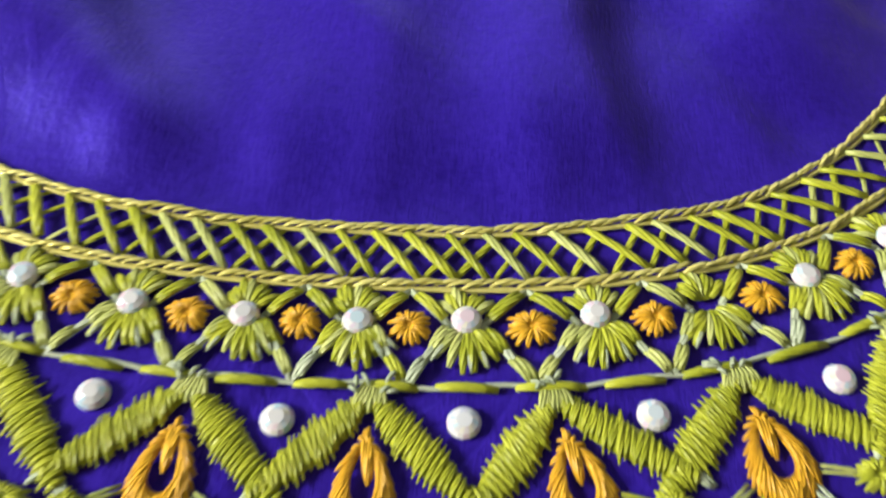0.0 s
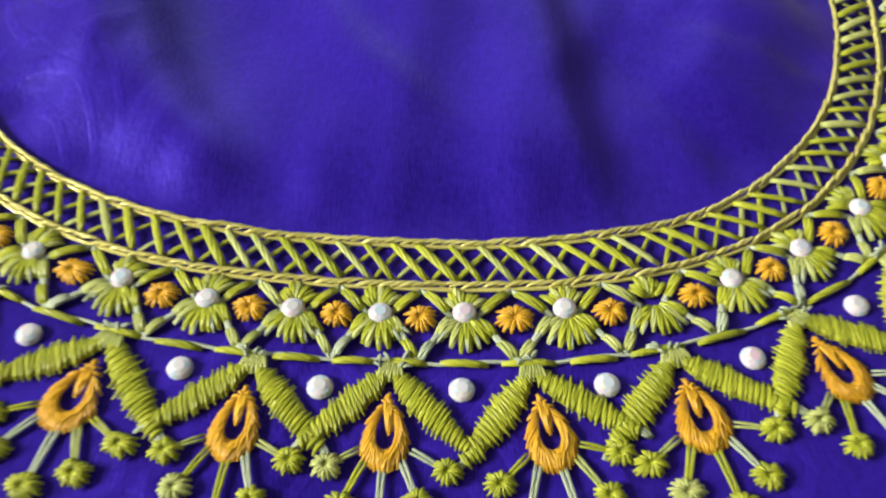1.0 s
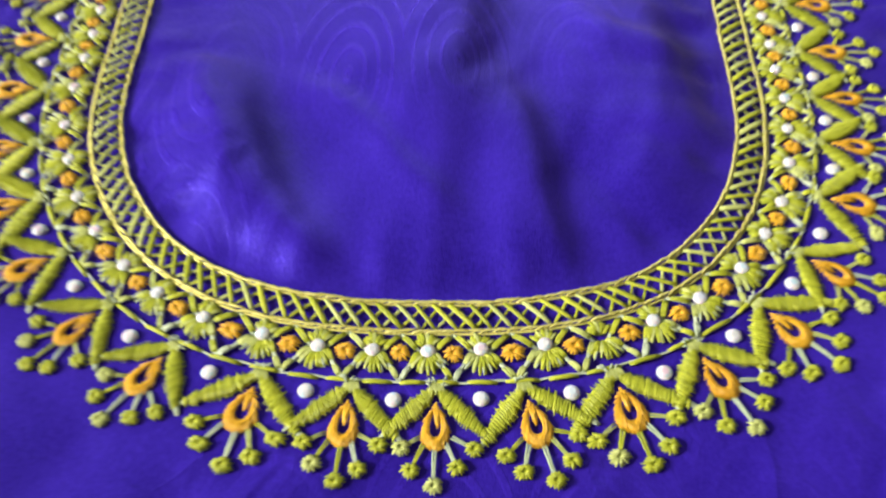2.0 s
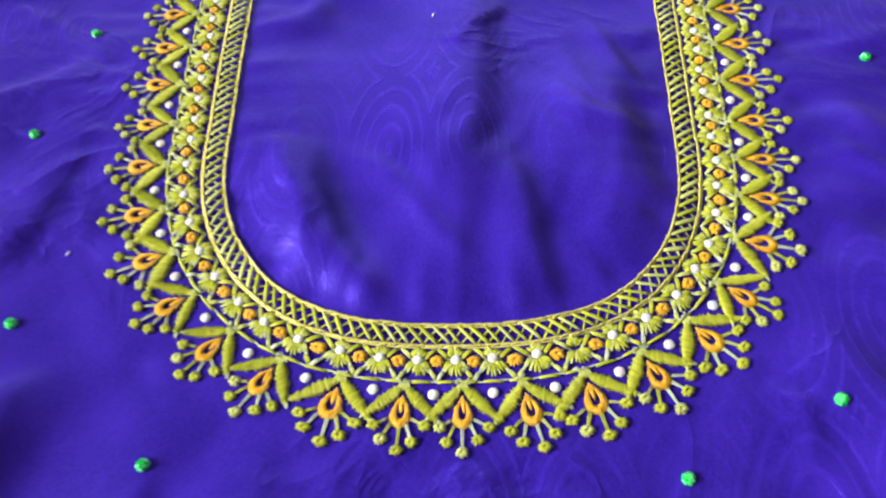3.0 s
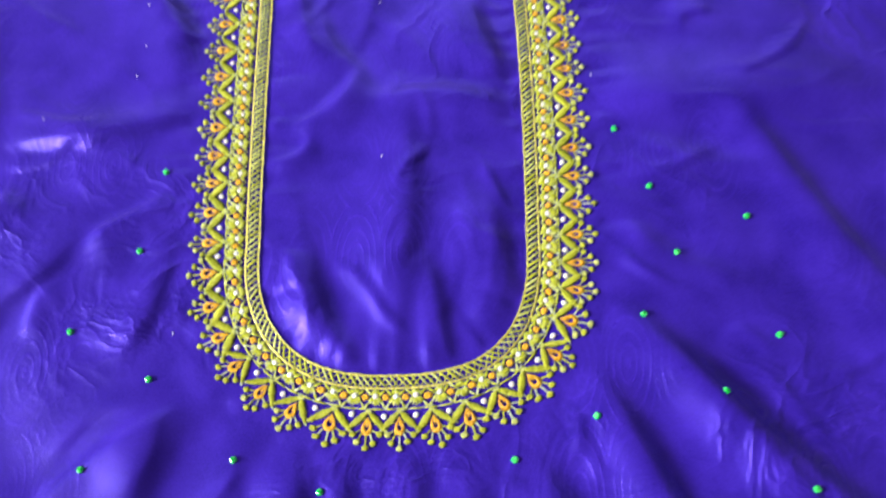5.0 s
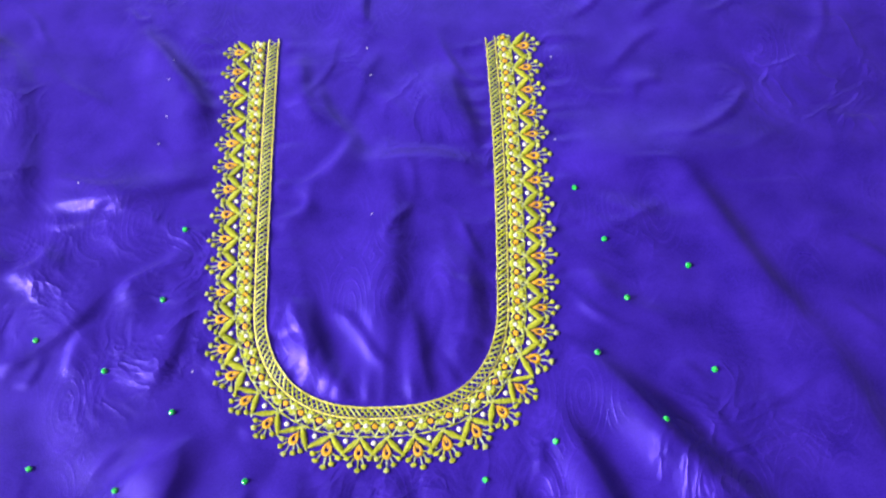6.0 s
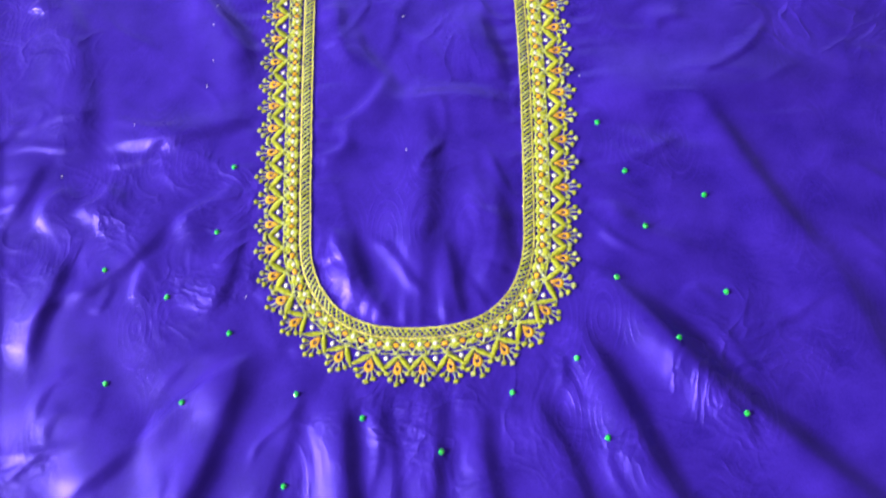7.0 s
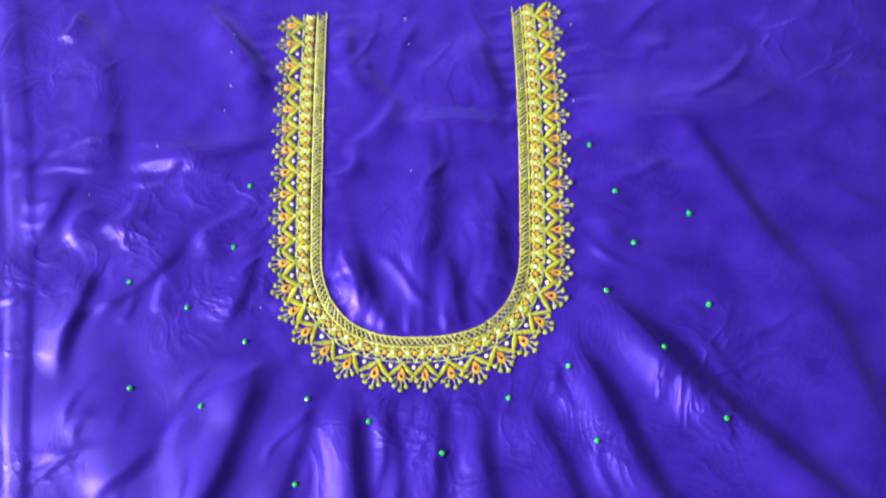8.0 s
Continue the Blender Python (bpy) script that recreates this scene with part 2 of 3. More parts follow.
def neckline():
    """The inner edge from the top of one leg round the bottom to the other, with the arc counted from the bottom."""
    arms = []
    for side, power, top in ((-1, 2.45, TOP_LEFT), (1, 2.75, TOP_RIGHT)):
        arm = []
        for i in range(401):
            a = i / 400 * math.pi / 2
            arm.append((side * HALF * math.sin(a) ** (2 / power), BEND - DEPTH * math.cos(a) ** (2 / power)))
        for i in range(1, 401):
            y = BEND + (top - BEND) * i / 400
            arm.append((side * leg_x(side, y), y))
        arms.append(arm)
    line = np.array(arms[0][::-1] + arms[1][1:])
    arc = np.r_[0, np.cumsum(np.hypot(*np.diff(line, axis=0).T))]
    return line, arc - arc[len(arms[0]) - 1]


LINE, ARC = neckline()
S0, S1 = float(ARC[0]), float(ARC[-1])


def on_line(s):
    return np.array([np.interp(s, ARC, LINE[:, 0]), np.interp(s, ARC, LINE[:, 1])])


def spread(s):
    """The band is a little wider up the left leg."""
    return 1.0 + 0.10 * min(max((-s - 0.06) / 0.10, 0), 1)


def at_band(s, off):
    """Place and outward direction at arc s, off metres outside the inner edge."""
    h = 0.004
    d = on_line(min(s + h, S1)) - on_line(max(s - h, S0))
    d /= np.hypot(*d)
    out = np.array([d[1], -d[0]])
    p = on_line(s) + out * off * spread(s)
    return p, out, d


# ---- the cloth's folds ----
# each: start x, y, end x, y, half width, height; the ends die away
FOLDS_BELOW = [(-0.052, -0.040, -0.043, -0.20, 0.011, 0.0035), (0.010, -0.047, 0.016, -0.20, 0.012, 0.0030),
               (0.049, -0.052, 0.068, -0.20, 0.011, 0.0026), (-0.130, -0.036, -0.200, -0.18, 0.014, 0.0040),
               (-0.092, -0.036, -0.112, -0.17, 0.010, 0.0018), (-0.022, -0.055, -0.016, -0.16, 0.007, 0.0014),
               (0.088, -0.053, 0.135, -0.18, 0.011, 0.0026)]
FOLDS_RIGHT = [(0.128, 0.043, 0.340, -0.155, 0.013, 0.0048), (0.117, -0.005, 0.205, -0.160, 0.012, 0.0042),
               (0.145, 0.095, 0.222, 0.045, 0.013, 0.0024), (0.135, 0.190, 0.360, 0.196, 0.018, 0.0045),
               (0.225, 0.185, 0.315, 0.044, 0.012, 0.0028), (0.310, 0.050, 0.362, -0.120, 0.016, 0.0026),
               (0.177, 0.010, 0.245, -0.105, 0.009, 0.0020), (0.160, 0.163, 0.250, 0.121, 0.015, 0.0020)]
FOLDS_LEFT = [(-0.225, 0.350, -0.136, 0.222, 0.013, 0.0040), (-0.275, 0.170, -0.136, 0.189, 0.009, 0.0030),
              (-0.302, 0.070, -0.314, -0.025, 0.010, 0.0030), (-0.210, 0.098, -0.285, 0.020, 0.010, 0.0022),
              (-0.212, -0.070, -0.265, -0.135, 0.010, 0.0022), (-0.137, 0.098, -0.170, 0.015, 0.009, 0.0024),
              (-0.335, 0.330, -0.296, 0.160, 0.018, 0.0030), (-0.366, 0.095, -0.325, 0.157, 0.010, 0.0018)]
FOLDS_INSIDE = [(-0.062, 0.085, -0.021, -0.012, 0.011, 0.0030), (0.004, 0.190, 0.006, -0.012, 0.014, 0.0030),
                (0.066, 0.125, 0.074, 0.004, 0.015, 0.0030), (0.014, 0.075, 0.045, -0.012, 0.010, 0.0030),
                (-0.018, 0.200, 0.085, 0.190, 0.013, 0.0034),
                (-0.062, 0.280, -0.028, 0.215, 0.009, 0.0018),
                (0.055, 0.295, 0.070, 0.203, 0.012, 0.0022), (-0.082, 0.305, -0.056, 0.236, 0.010, 0.0022)]
FOLDS_STREAK = [(-0.288, 0.101, -0.264, 0.133, 0.0080, 0.0018), (-0.329, 0.096, -0.302, 0.132, 0.0085, 0.0017),
                (-0.202, 0.082, -0.155, 0.129, 0.0085, 0.0021), (-0.225, -0.099, -0.130, -0.020, 0.0070, 0.0018),
                (-0.070, 0.168, -0.022, 0.220, 0.0080, 0.0020), (-0.082, 0.142, -0.058, 0.168, 0.0050, 0.0012),
                (-0.372, 0.318, -0.350, 0.345, 0.0070, 0.0018), (-0.240, 0.030, -0.215, 0.062, 0.0055, 0.0010)]
FOLDS = FOLDS_STREAK + FOLDS_BELOW + FOLDS_RIGHT + FOLDS_LEFT + FOLDS_INSIDE
rng = np.random.default_rng(4)
# gathers running up from the neck's round bottom
for _ in range(26):
    x, y = rng.uniform(-0.072, 0.072), rng.uniform(-0.004, 0.075)
    turn = math.atan2(y + 0.10, x) + rng.normal(0, 0.16)
    run = rng.uniform(0.03, 0.075)
    FOLDS.append((x, y, x + run * math.cos(turn), y + run * math.sin(turn), rng.uniform(0.0025, 0.0055), rng.uniform(0.0001, 0.00035)))
# short sharp creases, mostly raking away from the neck on either side
for _ in range(120):
    x, y = rng.uniform(-0.42, 0.42), rng.uniform(-0.17, 0.40)
    turn = math.atan2(y - 0.12, x) + rng.normal(0, 0.45) if abs(x) > 0.1 or y < 0 else rng.uniform(1.1, 2.4)
    run = rng.uniform(0.025, 0.085)
    FOLDS.append((x, y, x + run * math.cos(turn), y + run * math.sin(turn), rng.uniform(0.0022, 0.0055), rng.uniform(0.0003, 0.0010)))
WAVES = [(rng.uniform(0, math.tau), 2 * math.pi / rng.uniform(0.045, 0.14), rng.uniform(0, math.tau), rng.uniform(0.00015, 0.0004)) for _ in range(14)]
PUCKERS = [(2 * math.pi / w, rng.uniform(0, math.tau), a) for w, a in ((0.0115, 0.00035), (0.0173, 0.00055), (0.029, 0.0008), (0.0071, 0.00014))]
LIT = (-1.0, 0.06)
COARSE = slice(0, None, 4)


def relief(x, y):
    """The cloth's height at arrays x, y."""
    x, y = np.asarray(x, float), np.asarray(y, float)
    h = np.zeros_like(x)
    for number, (x0, y0, x1, y1, w, a) in enumerate(FOLDS):
        steep, gentle = (2.4, 0.8) if number < len(FOLDS_STREAK) else (0.75, 1.9)
        dx, dy = x1 - x0, y1 - y0
        length = math.hypot(dx, dy)
        dx, dy = dx / length, dy / length
        along = ((x - x0) * dx + (y - y0) * dy) / length
        across = (x - x0) * dy - (y - y0) * dx
        across = across + 0.004 * np.sin(along * 5.0 + x0 * 60)
        # the lit side slopes gently, the far side drops off
        lit = np.where(across * (dy * LIT[0] - dx * LIT[1]) > 0, gentle, steep) * w
        ends = 1 / (1 + np.exp(-(along - 0.10) * 15)) / (1 + np.exp((along - 0.92) * 15))
        h += (2.6 if number < len(FOLDS_STREAK) else 1.9) * a * ends * np.exp(-(across / lit) ** 2)
    for turn, k, phase, a in WAVES:
        h += a * np.sin(k * (x * math.cos(turn) + y * math.sin(turn)) + phase)
    # distance from the embroidered band: it lies flatter, and gathers the cloth on both sides
    cl, ca = LINE[COARSE], ARC[COARSE]
    near = np.empty_like(h).ravel()
    which = np.empty(near.shape, int)
    fx, fy = x.ravel(), y.ravel()
    for i in range(0, len(fx), 20000):
        d = (fx[i:i + 20000, None] - cl[None, :, 0]) ** 2 + (fy[i:i + 20000, None] - cl[None, :, 1]) ** 2
        which[i:i + 20000] = d.argmin(1)
        near[i:i + 20000] = np.sqrt(d.min(1))
    near, s = near.reshape(h.shape), ca[which].reshape(h.shape)
    inside = (np.abs(x) < HALF + 0.006) & (y > -0.003) & (((np.abs(x) / HALF) ** 2.4 + (np.clip(BEND - y, 0, None) / DEPTH) ** 2.4) < 1)
    gap = np.where(inside, near, np.clip(near - 0.046, 0, None))
    h *= 0.22 + 0.78 * (1 - np.exp(-(gap / np.where(inside, 0.011, 0.016)) ** 2))
    fade = np.exp(-gap / 0.016) * (1 - np.exp(-(gap / 0.004) ** 2)) * (y < 0.36)
    for k, phase, a in PUCKERS:
        h += a * fade * np.sin(k * s + phase + np.where(inside, 1.3, 0))
    h -= 0.0015 * np.exp(-((x + 0.070) ** 2 + (y - 0.012) ** 2) / 0.062 ** 2)
    # the turned edge: a flat raised strip down the left side
    mid = -0.331 - (y + 0.12) * 0.206 + 0.004 * np.sin(y * 13)
    half = 0.0105 + 0.002 * np.sin(y * 9)
    e = (x - mid) / half
    h += 0.0018 / (1 + np.exp(np.clip(-(e + 1) * 6, -50, 50))) / (1 + np.exp(np.clip((e - 1) * 7, -50, 50)))
    return h


def height(x, y):
    return float(relief(np.array([x]), np.array([y]))[0])


# ---- unseen room added round the cloth, to close in bounced light ----
X0, X1, Y0, Y1, ZF, ZC = ROOM
T = 0.12
box("floor", X0 - T, X1 + T, Y0 - T, Y1 + T, ZF - 0.1, ZF, FLOOR, "plain grey cement floor under the spread cloth", "floor")
box("ceiling", X0 - T, X1 + T, Y0 - T, Y1 + T, ZC, ZC + 0.1, WALL, "plain off-white painted ceiling", "ceiling")
box("wall_south", X0 - T, X1 + T, Y0 - T, Y0, ZF, ZC, WALL, "plain off-white painted wall")
box("wall_east", X1, X1 + T, Y0, Y1, ZF, ZC, WALL, "plain off-white painted wall")


def window_wall(name, pieces):
    wall = tagged(new(name), "plain off-white painted wall with a window opening", "wall", kind="structure")
    for x0, x1, y0, y1, z0, z1 in pieces:
        ob = box("wall_piece", x0, x1, y0, y1, z0, z1, WALL, "")
        ob.parent = wall
        for key in ("category", "kind"):
            del ob[key]


W = WINDOW
window_wall("wall_west", [(X0 - T, X0, Y0, W[0], ZF, ZC), (X0 - T, X0, W[1], Y1, ZF, ZC), (X0 - T, X0, W[0], W[1], ZF, W[2]), (X0 - T, X0, W[0], W[1], W[3], ZC)])
W = SHEEN_WINDOW
window_wall("wall_north", [(X0 - T, W[0], Y1, Y1 + T, ZF, ZC), (W[1], X1 + T, Y1, Y1 + T, ZF, ZC), (W[0], W[1], Y1, Y1 + T, ZF, W[2]), (W[0], W[1], Y1, Y1 + T, W[3], ZC)])

# ---- the cloth ----


def build_cloth():
    xs, ys = np.arange(-0.62, 0.6201, 0.0026), np.arange(-0.34, 0.6601, 0.0026)
    gx, gy = np.meshgrid(xs, ys)
    gz = relief(gx, gy)
    rows, cols = gx.shape
    me = bpy.data.meshes.new("satin_cloth")
    idx = np.arange(rows * cols).reshape(rows, cols)
    faces = np.stack([idx[:-1, :-1], idx[:-1, 1:], idx[1:, 1:], idx[1:, :-1]], -1).reshape(-1, 4)
    me.from_pydata(np.stack([gx, gy, gz], -1).reshape(-1, 3).tolist(), [], faces.tolist())
    me.polygons.foreach_set("use_smooth", [True] * len(me.polygons))
    me.materials.append(SATIN)
    ob = tagged(new("satin_cloth", me), "violet-blue figured satin blouse cloth, spread out and creased", "cloth")
    thick = ob.modifiers.new("thickness", "SOLIDIFY")
    thick.thickness, thick.offset = 0.0008, -1
    return ob


build_cloth()


def rest(x, y, turn=0.0, sx=1.0, sy=1.0, lift=0.0):
    """A pose on the cloth at x, y, leaning with it; turn in radians."""
    h = 0.004
    z = relief(np.array([x, x + h, x - h, x, x]), np.array([y, y, y, y + h, y - h]))
    nx, ny = (z[2] - z[1]) / (2 * h), (z[4] - z[3]) / (2 * h)
    lean = Vector((0, 0, 1)).rotation_difference(Vector((nx, ny, 1)).normalized()).to_matrix().to_4x4()
    return Matrix.Translation((x, y, float(z[0]) + lift)) @ lean @ Matrix.Rotation(turn, 4, "Z") @ Matrix.Diagonal((sx, sy, 1, 1))


def band_pose(s, off, sx=1.0, sy=1.0, lift=0.0):
    """A pose on the band with local x along it and local y inwards."""
    p, out, d = at_band(s, off)
    return rest(p[0], p[1], math.atan2(d[1], d[0]), sx, sy, lift)


# ---- embroidered motifs (local y points in towards the neck, so they hang along -y) ----
MM = 0.001


def leaf_line(side, u):
    """The middle of a leaf from the apex to its tip."""
    return Vector((side * (0.3 + 10.0 * u - 1.0 * math.sin(math.pi * u)) * MM, (-0.3 - 11.0 * u + 0.9 * math.sin(math.pi * u)) * MM, 0))


def leaf_stitches(side, r, wide):
    """Slanting satin stitches laid side by side across a leaf."""
    out = []
    count = 25
    for i in range(count):
        u = 0.03 + 0.93 * i / (count - 1)
        c = leaf_line(side, u)
        d = (leaf_line(side, u + 0.02) - leaf_line(side, u - 0.02)).normalized()
        across = Vector((-d.y, d.x, 0)) * side
        half = (0.30 + wide * math.sin(math.pi * min(1, 0.05 + 0.85 * u)) ** 0.95) * MM * r.uniform(0.78, 1.2)
        slant = d * half * r.uniform(0.35, 0.6)
        jog = d * r.uniform(-0.12, 0.12) * MM
        out.append((c - across * half + slant + jog, c + across * half - slant + jog))
    return out


def drop(u, w, top, bottom):
    """A teardrop outline, u from 0 to 1 round it from the point at the top."""
    a = 2 * math.pi * u
    x = w * math.sin(a) * math.sin(a / 2) ** 1.1
    y = (top + bottom) / 2 + (top - bottom) / 2 * math.cos(a)
    return Vector((x * MM, y * MM, 0))


def pad(radius, tall):
    """A low round cushion of padding stitches."""
    sh = Shape()
    sh.tube([Vector((-radius, 0, 0.0001)), Vector((-radius * 0.7, 0, tall * 0.6)), Vector((0, 0, tall * 0.7)), Vector((radius * 0.7, 0, tall * 0.6)), Vector((radius, 0, 0.0001))],
            [radius * q for q in (0.15, 0.7, 1.0, 0.7, 0.15)], 0.3, 8)
    return sh


def rosette(name, piece, mat, thing, label, at, r, radius, count, thick, lift, split):
    """A round of stitches that rise to the middle."""
    core = pad(radius * 0.6, lift)
    rows = []
    for i in range(count):
        a = 2 * math.pi * (i + r.uniform(-0.25, 0.25)) / count
        e, i0 = radius * r.uniform(0.86, 1.12), radius * 0.12
        rows.append(((math.cos(a) * i0, math.sin(a) * i0, lift), (math.cos(a) * e, math.sin(a) * e, 0.0002), thick * r.uniform(0.8, 1.15)))
    if not split:
        for p, q, w in rows:
            core.stitch(p, q, w, lift=lift * 0.55, flat=0.75, sides=5)
    ob = part(name, core.mesh(name, mat), thing, label, at=at)
    if split:
        for p, q, w in rows:
            one = Shape()
            one.stitch(p, q, w, lift=lift * 0.55, flat=0.75, sides=5)
            part(piece, one.mesh(piece, mat), ob)
    return ob


BALLS = ((-6.9, -14.2), (-4.0, -18.6), (0.3, -22.2), (4.3, -18.4), (7.3, -13.6))


def flower_motif(seed, split):
    """One hanging flower: two leaves, a marigold drop, five stems with knots."""
    r = random.Random(seed)
    thing = new("flower_motif")
    for side in (-1, 1):
        rows = leaf_stitches(side, r, 1.85 if split else 2.35)
        core = Shape()
        mid = [leaf_line(side, 0.02 + 0.94 * i / 8) + Vector((0, 0, 0.0002)) for i in range(9)]
        core.tube(mid, [(0.25 + (1.5 if split else 2.0) * math.sin(math.pi * min(1, 0.05 + 0.85 * i / 8))) * MM for i in range(9)], 0.34, 6)
        if not split:
            for p, q in rows:
                core.stitch(p + Vector((0, 0, 0.0003)), q + Vector((0, 0, 0.0003)), 0.34 * MM * r.uniform(0.75, 1.15), lift=0.0005, blunt=0.3)
        leaf = part("leaf", core.mesh("leaf", LIME), thing, "lime green satin-stitched leaf")
        if split:
            for p, q in rows:
                one = Shape()
                one.stitch(p + Vector((0, 0, 0.0003)), q + Vector((0, 0, 0.0003)), 0.34 * MM * r.uniform(0.75, 1.15), lift=0.0005, blunt=0.3)
                part("stitch", one.mesh("stitch", LIME), leaf)
        tip = Shape()
        e, b4 = leaf_line(side, 1.06), leaf_line(side, 0.9)
        tip.stitch(b4 + Vector((0, 0, 0.0002)), e, 0.42 * MM, lift=0.0003)
        tip.stitch(b4 + Vector((0.0005 * side, 0.0003, 0.0002)), e + Vector((0.0003, 0.0002, 0)), 0.30 * MM, lift=0.0003)
        part("thread_end", tip.mesh("thread_end", PALE), thing, "frayed pale thread end")
    head = Shape()
    for i in range(7):
        x = (i - 3) * 0.42 * MM
        head.stitch((x * 0.6, 1.5 * MM, 0.0003), (x * 1.25, -1.6 * MM * r.uniform(0.7, 1.2), 0.0005), 0.36 * MM, lift=0.0004)
    part("stalk", head.mesh("stalk", SAGE), thing, "lime green stalk stitches")
    ends = Shape()
    for i in range(6):
        a = Vector((r.uniform(-1.5, 1.5) * MM, r.uniform(0.2, 2.2) * MM, 0.0008))
        turn = r.uniform(0, math.pi)
        ends.stitch(a, a + Vector((math.cos(turn), math.sin(turn), 0)) * r.uniform(0.9, 1.8) * MM, 0.26 * MM, lift=0.0003)
    part("thread_end", ends.mesh("thread_end", PALE), thing, "frayed pale thread end")
    ring, count = Shape(), 46
    for i in range(count):
        u = (i + 0.5) / count
        out_u = u + 0.16 * math.sin(2 * math.pi * u) * (1 if u < 0.5 else 1)
        a, b_ = drop(u, 1.75, -4.6, -11.8), drop(min(max(out_u, 0.01), 0.99), 3.8, -3.2, -14.4)
        a = a + Vector((0, 0.9 * MM * math.cos(2 * math.pi * u) * -0.4, 0))
        b_ = b_ * 1.0 + Vector((r.uniform(-0.15, 0.15) * MM, r.uniform(-0.25, 0.15) * MM, 0))
        ring.stitch(a + Vector((0, 0, 0.0004)), b_ + Vector((0, 0, 0.0002)), 0.31 * MM * r.uniform(0.8, 1.15), lift=0.0005)
    part("petal_drop", ring.mesh("petal_drop", ORANGE), thing, "marigold orange teardrop of satin stitches")
    tongue = Shape()
    lean = r.uniform(-0.5, 0.5)
    for k in (-1, 0, 1):
        tongue.stitch((k * 0.30 * MM, -4.4 * MM, 0.0006), ((lean + k * 0.18) * MM, (-8.9 - 0.5 * (k == 0)) * MM, 0.0003), 0.36 * MM, lift=0.0004)
    part("tongue", tongue.mesh("tongue", ORANGE), thing, "marigold orange inner petal")
    for x, y in BALLS:
        x, y = (x + r.uniform(-0.5, 0.5)) * MM, (y + r.uniform(-0.5, 0.5)) * MM
        root = Vector((x * 0.42, -10.5 * MM + 0.20 * (y + 10 * MM), 0.0002))
        end = Vector((x, y, 0.0002))
        stem = Shape()
        off = (end - root).normalized().cross(Vector((0, 0, 1))) * 0.32 * MM
        stem.stitch(root + off, end + off * 0.4, 0.23 * MM, lift=0.0003, blunt=0.85)
        stem.stitch(root - off, end - off * 0.4, 0.23 * MM, lift=0.0003, blunt=0.85)
        part("stem", stem.mesh("stem", PALE if r.random() < 0.25 else (SAGE if r.random() < 0.5 else LIME)), thing)
        rosette("knot", "stitch", SAGE if r.random() < 0.3 else LIME, thing, "lime green rosette knot", pose(x, y, 0.0001, 0, 0, r.uniform(0, 360)), r, 1.85 * MM, 16, 0.34 * MM, 0.0008, split)
    return tagged(thing, "lime and marigold embroidered flower hanging below the neckline", "embroidery", "flowers round the neckline")


# arcs of the crystals that sit between the flowers, in millimetres from the bottom
GAPS_LEFT = [-365.0, -340.5, -315.4, -292.1, -269.1, -249.4, -225.8, -203.1, -181.9, -158.6, -137.2, -117.5, -101.0, -85.6, -69.9, -54.1, -37.4, -19.4, -2.6]
GAPS_RIGHT = [15.1, 31.7, 48.1, 62.1, 77.5, 90.3, 107.5, 122.4, 138.3, 160.8, 182.0, 203.2, 225.5, 247.3, 269.6, 288.2, 310.5, 334.6, 356.0]
GAPS = [g * MM for g in GAPS_LEFT + GAPS_RIGHT]
FLOWERS = [-0.3735] + [(a + b_) / 2 for a, b_ in zip(GAPS, GAPS[1:])] + [0.3675]
APEX = 0.0226

# how far single flowers lean along the band, in degrees, counted from the lowest one
SPLAY = {-6: -3, -5: -7, -4: -4, -3: -9, -2: -3, -1: -2, 1: 8, 5: -4, 6: 7}

near_kinds = [flower_motif(30 + i, True) for i in range(3)]
far_kinds = [flower_motif(50 + i, False) for i in range(4)]
used = set()
for i, s in enumerate(FLOWERS):
    near = -0.085 < s < 0.10
    pool = near_kinds if near else far_kinds
    kind = pool[i % len(pool)]
    # the space that this flower has along its outer row
    a, b_ = at_band(max(s - 0.006, S0), 0.034)[0], at_band(min(s + 0.006, S1), 0.034)[0]
    stretch = float(np.hypot(*(b_ - a))) / 0.012
    pitch = (GAPS[min(i, 37)] - GAPS[max(i - 1, 0)]) if 0 < i < 38 else 0.024
    sx = 0.97 * min(max(pitch * stretch / 0.0200, 0.9), 1.2)
    k = i - 19
    splay = SPLAY.get(k, 0)
    m = band_pose(s, APEX, 1, 1, 0.0003) @ pose(0, 0, 0, 0, 0, splay) @ Matrix.Diagonal((sx, 1.0, 1, 1))
    if kind.name in used:
        copy_thing(kind, m)
    else:
        used.add(kind.name)
        kind.matrix_basis = m

# ---- crystals ----


def stone_mesh(name, radius, tall, mat, sides=10):
    """A flat-backed round stone: girdle, two rings of facets and a table, every facet a face of its own."""
    rings = ((1.0, 0.0), (1.0, 0.30), (0.82, 0.74), (0.46, 1.0))
    v, f = [], []
    for i in range(len(rings) - 1):
        for k in range(sides):
            q = []
            for ring, kk in ((i, k), (i, k + 1), (i + 1, k + 1), (i + 1, k)):
                w = 2 * math.pi * (kk + 0.5 * (ring % 2 if ring > 1 else 0)) / sides
                q.append((math.cos(w) * radius * rings[ring][0], math.sin(w) * radius * rings[ring][0], tall * rings[ring][1]))
            b_ = len(v)
            v += q
            f += [(b_, b_ + 1, b_ + 2), (b_, b_ + 2, b_ + 3)] if i == 1 else [(b_, b_ + 1, b_ + 2, b_ + 3)]
    b_ = len(v)
    for k in range(sides):
        w = 2 * math.pi * (k + 0.5 * ((len(rings) - 1) % 2)) / sides
        v.append((math.cos(w) * radius * 0.46, math.sin(w) * radius * 0.46, tall))
    f.append(tuple(range(b_, b_ + sides)))
    me = bpy.data.meshes.new(name)
    me.from_pydata(v, [], f)
    me.materials.append(mat)
    return me


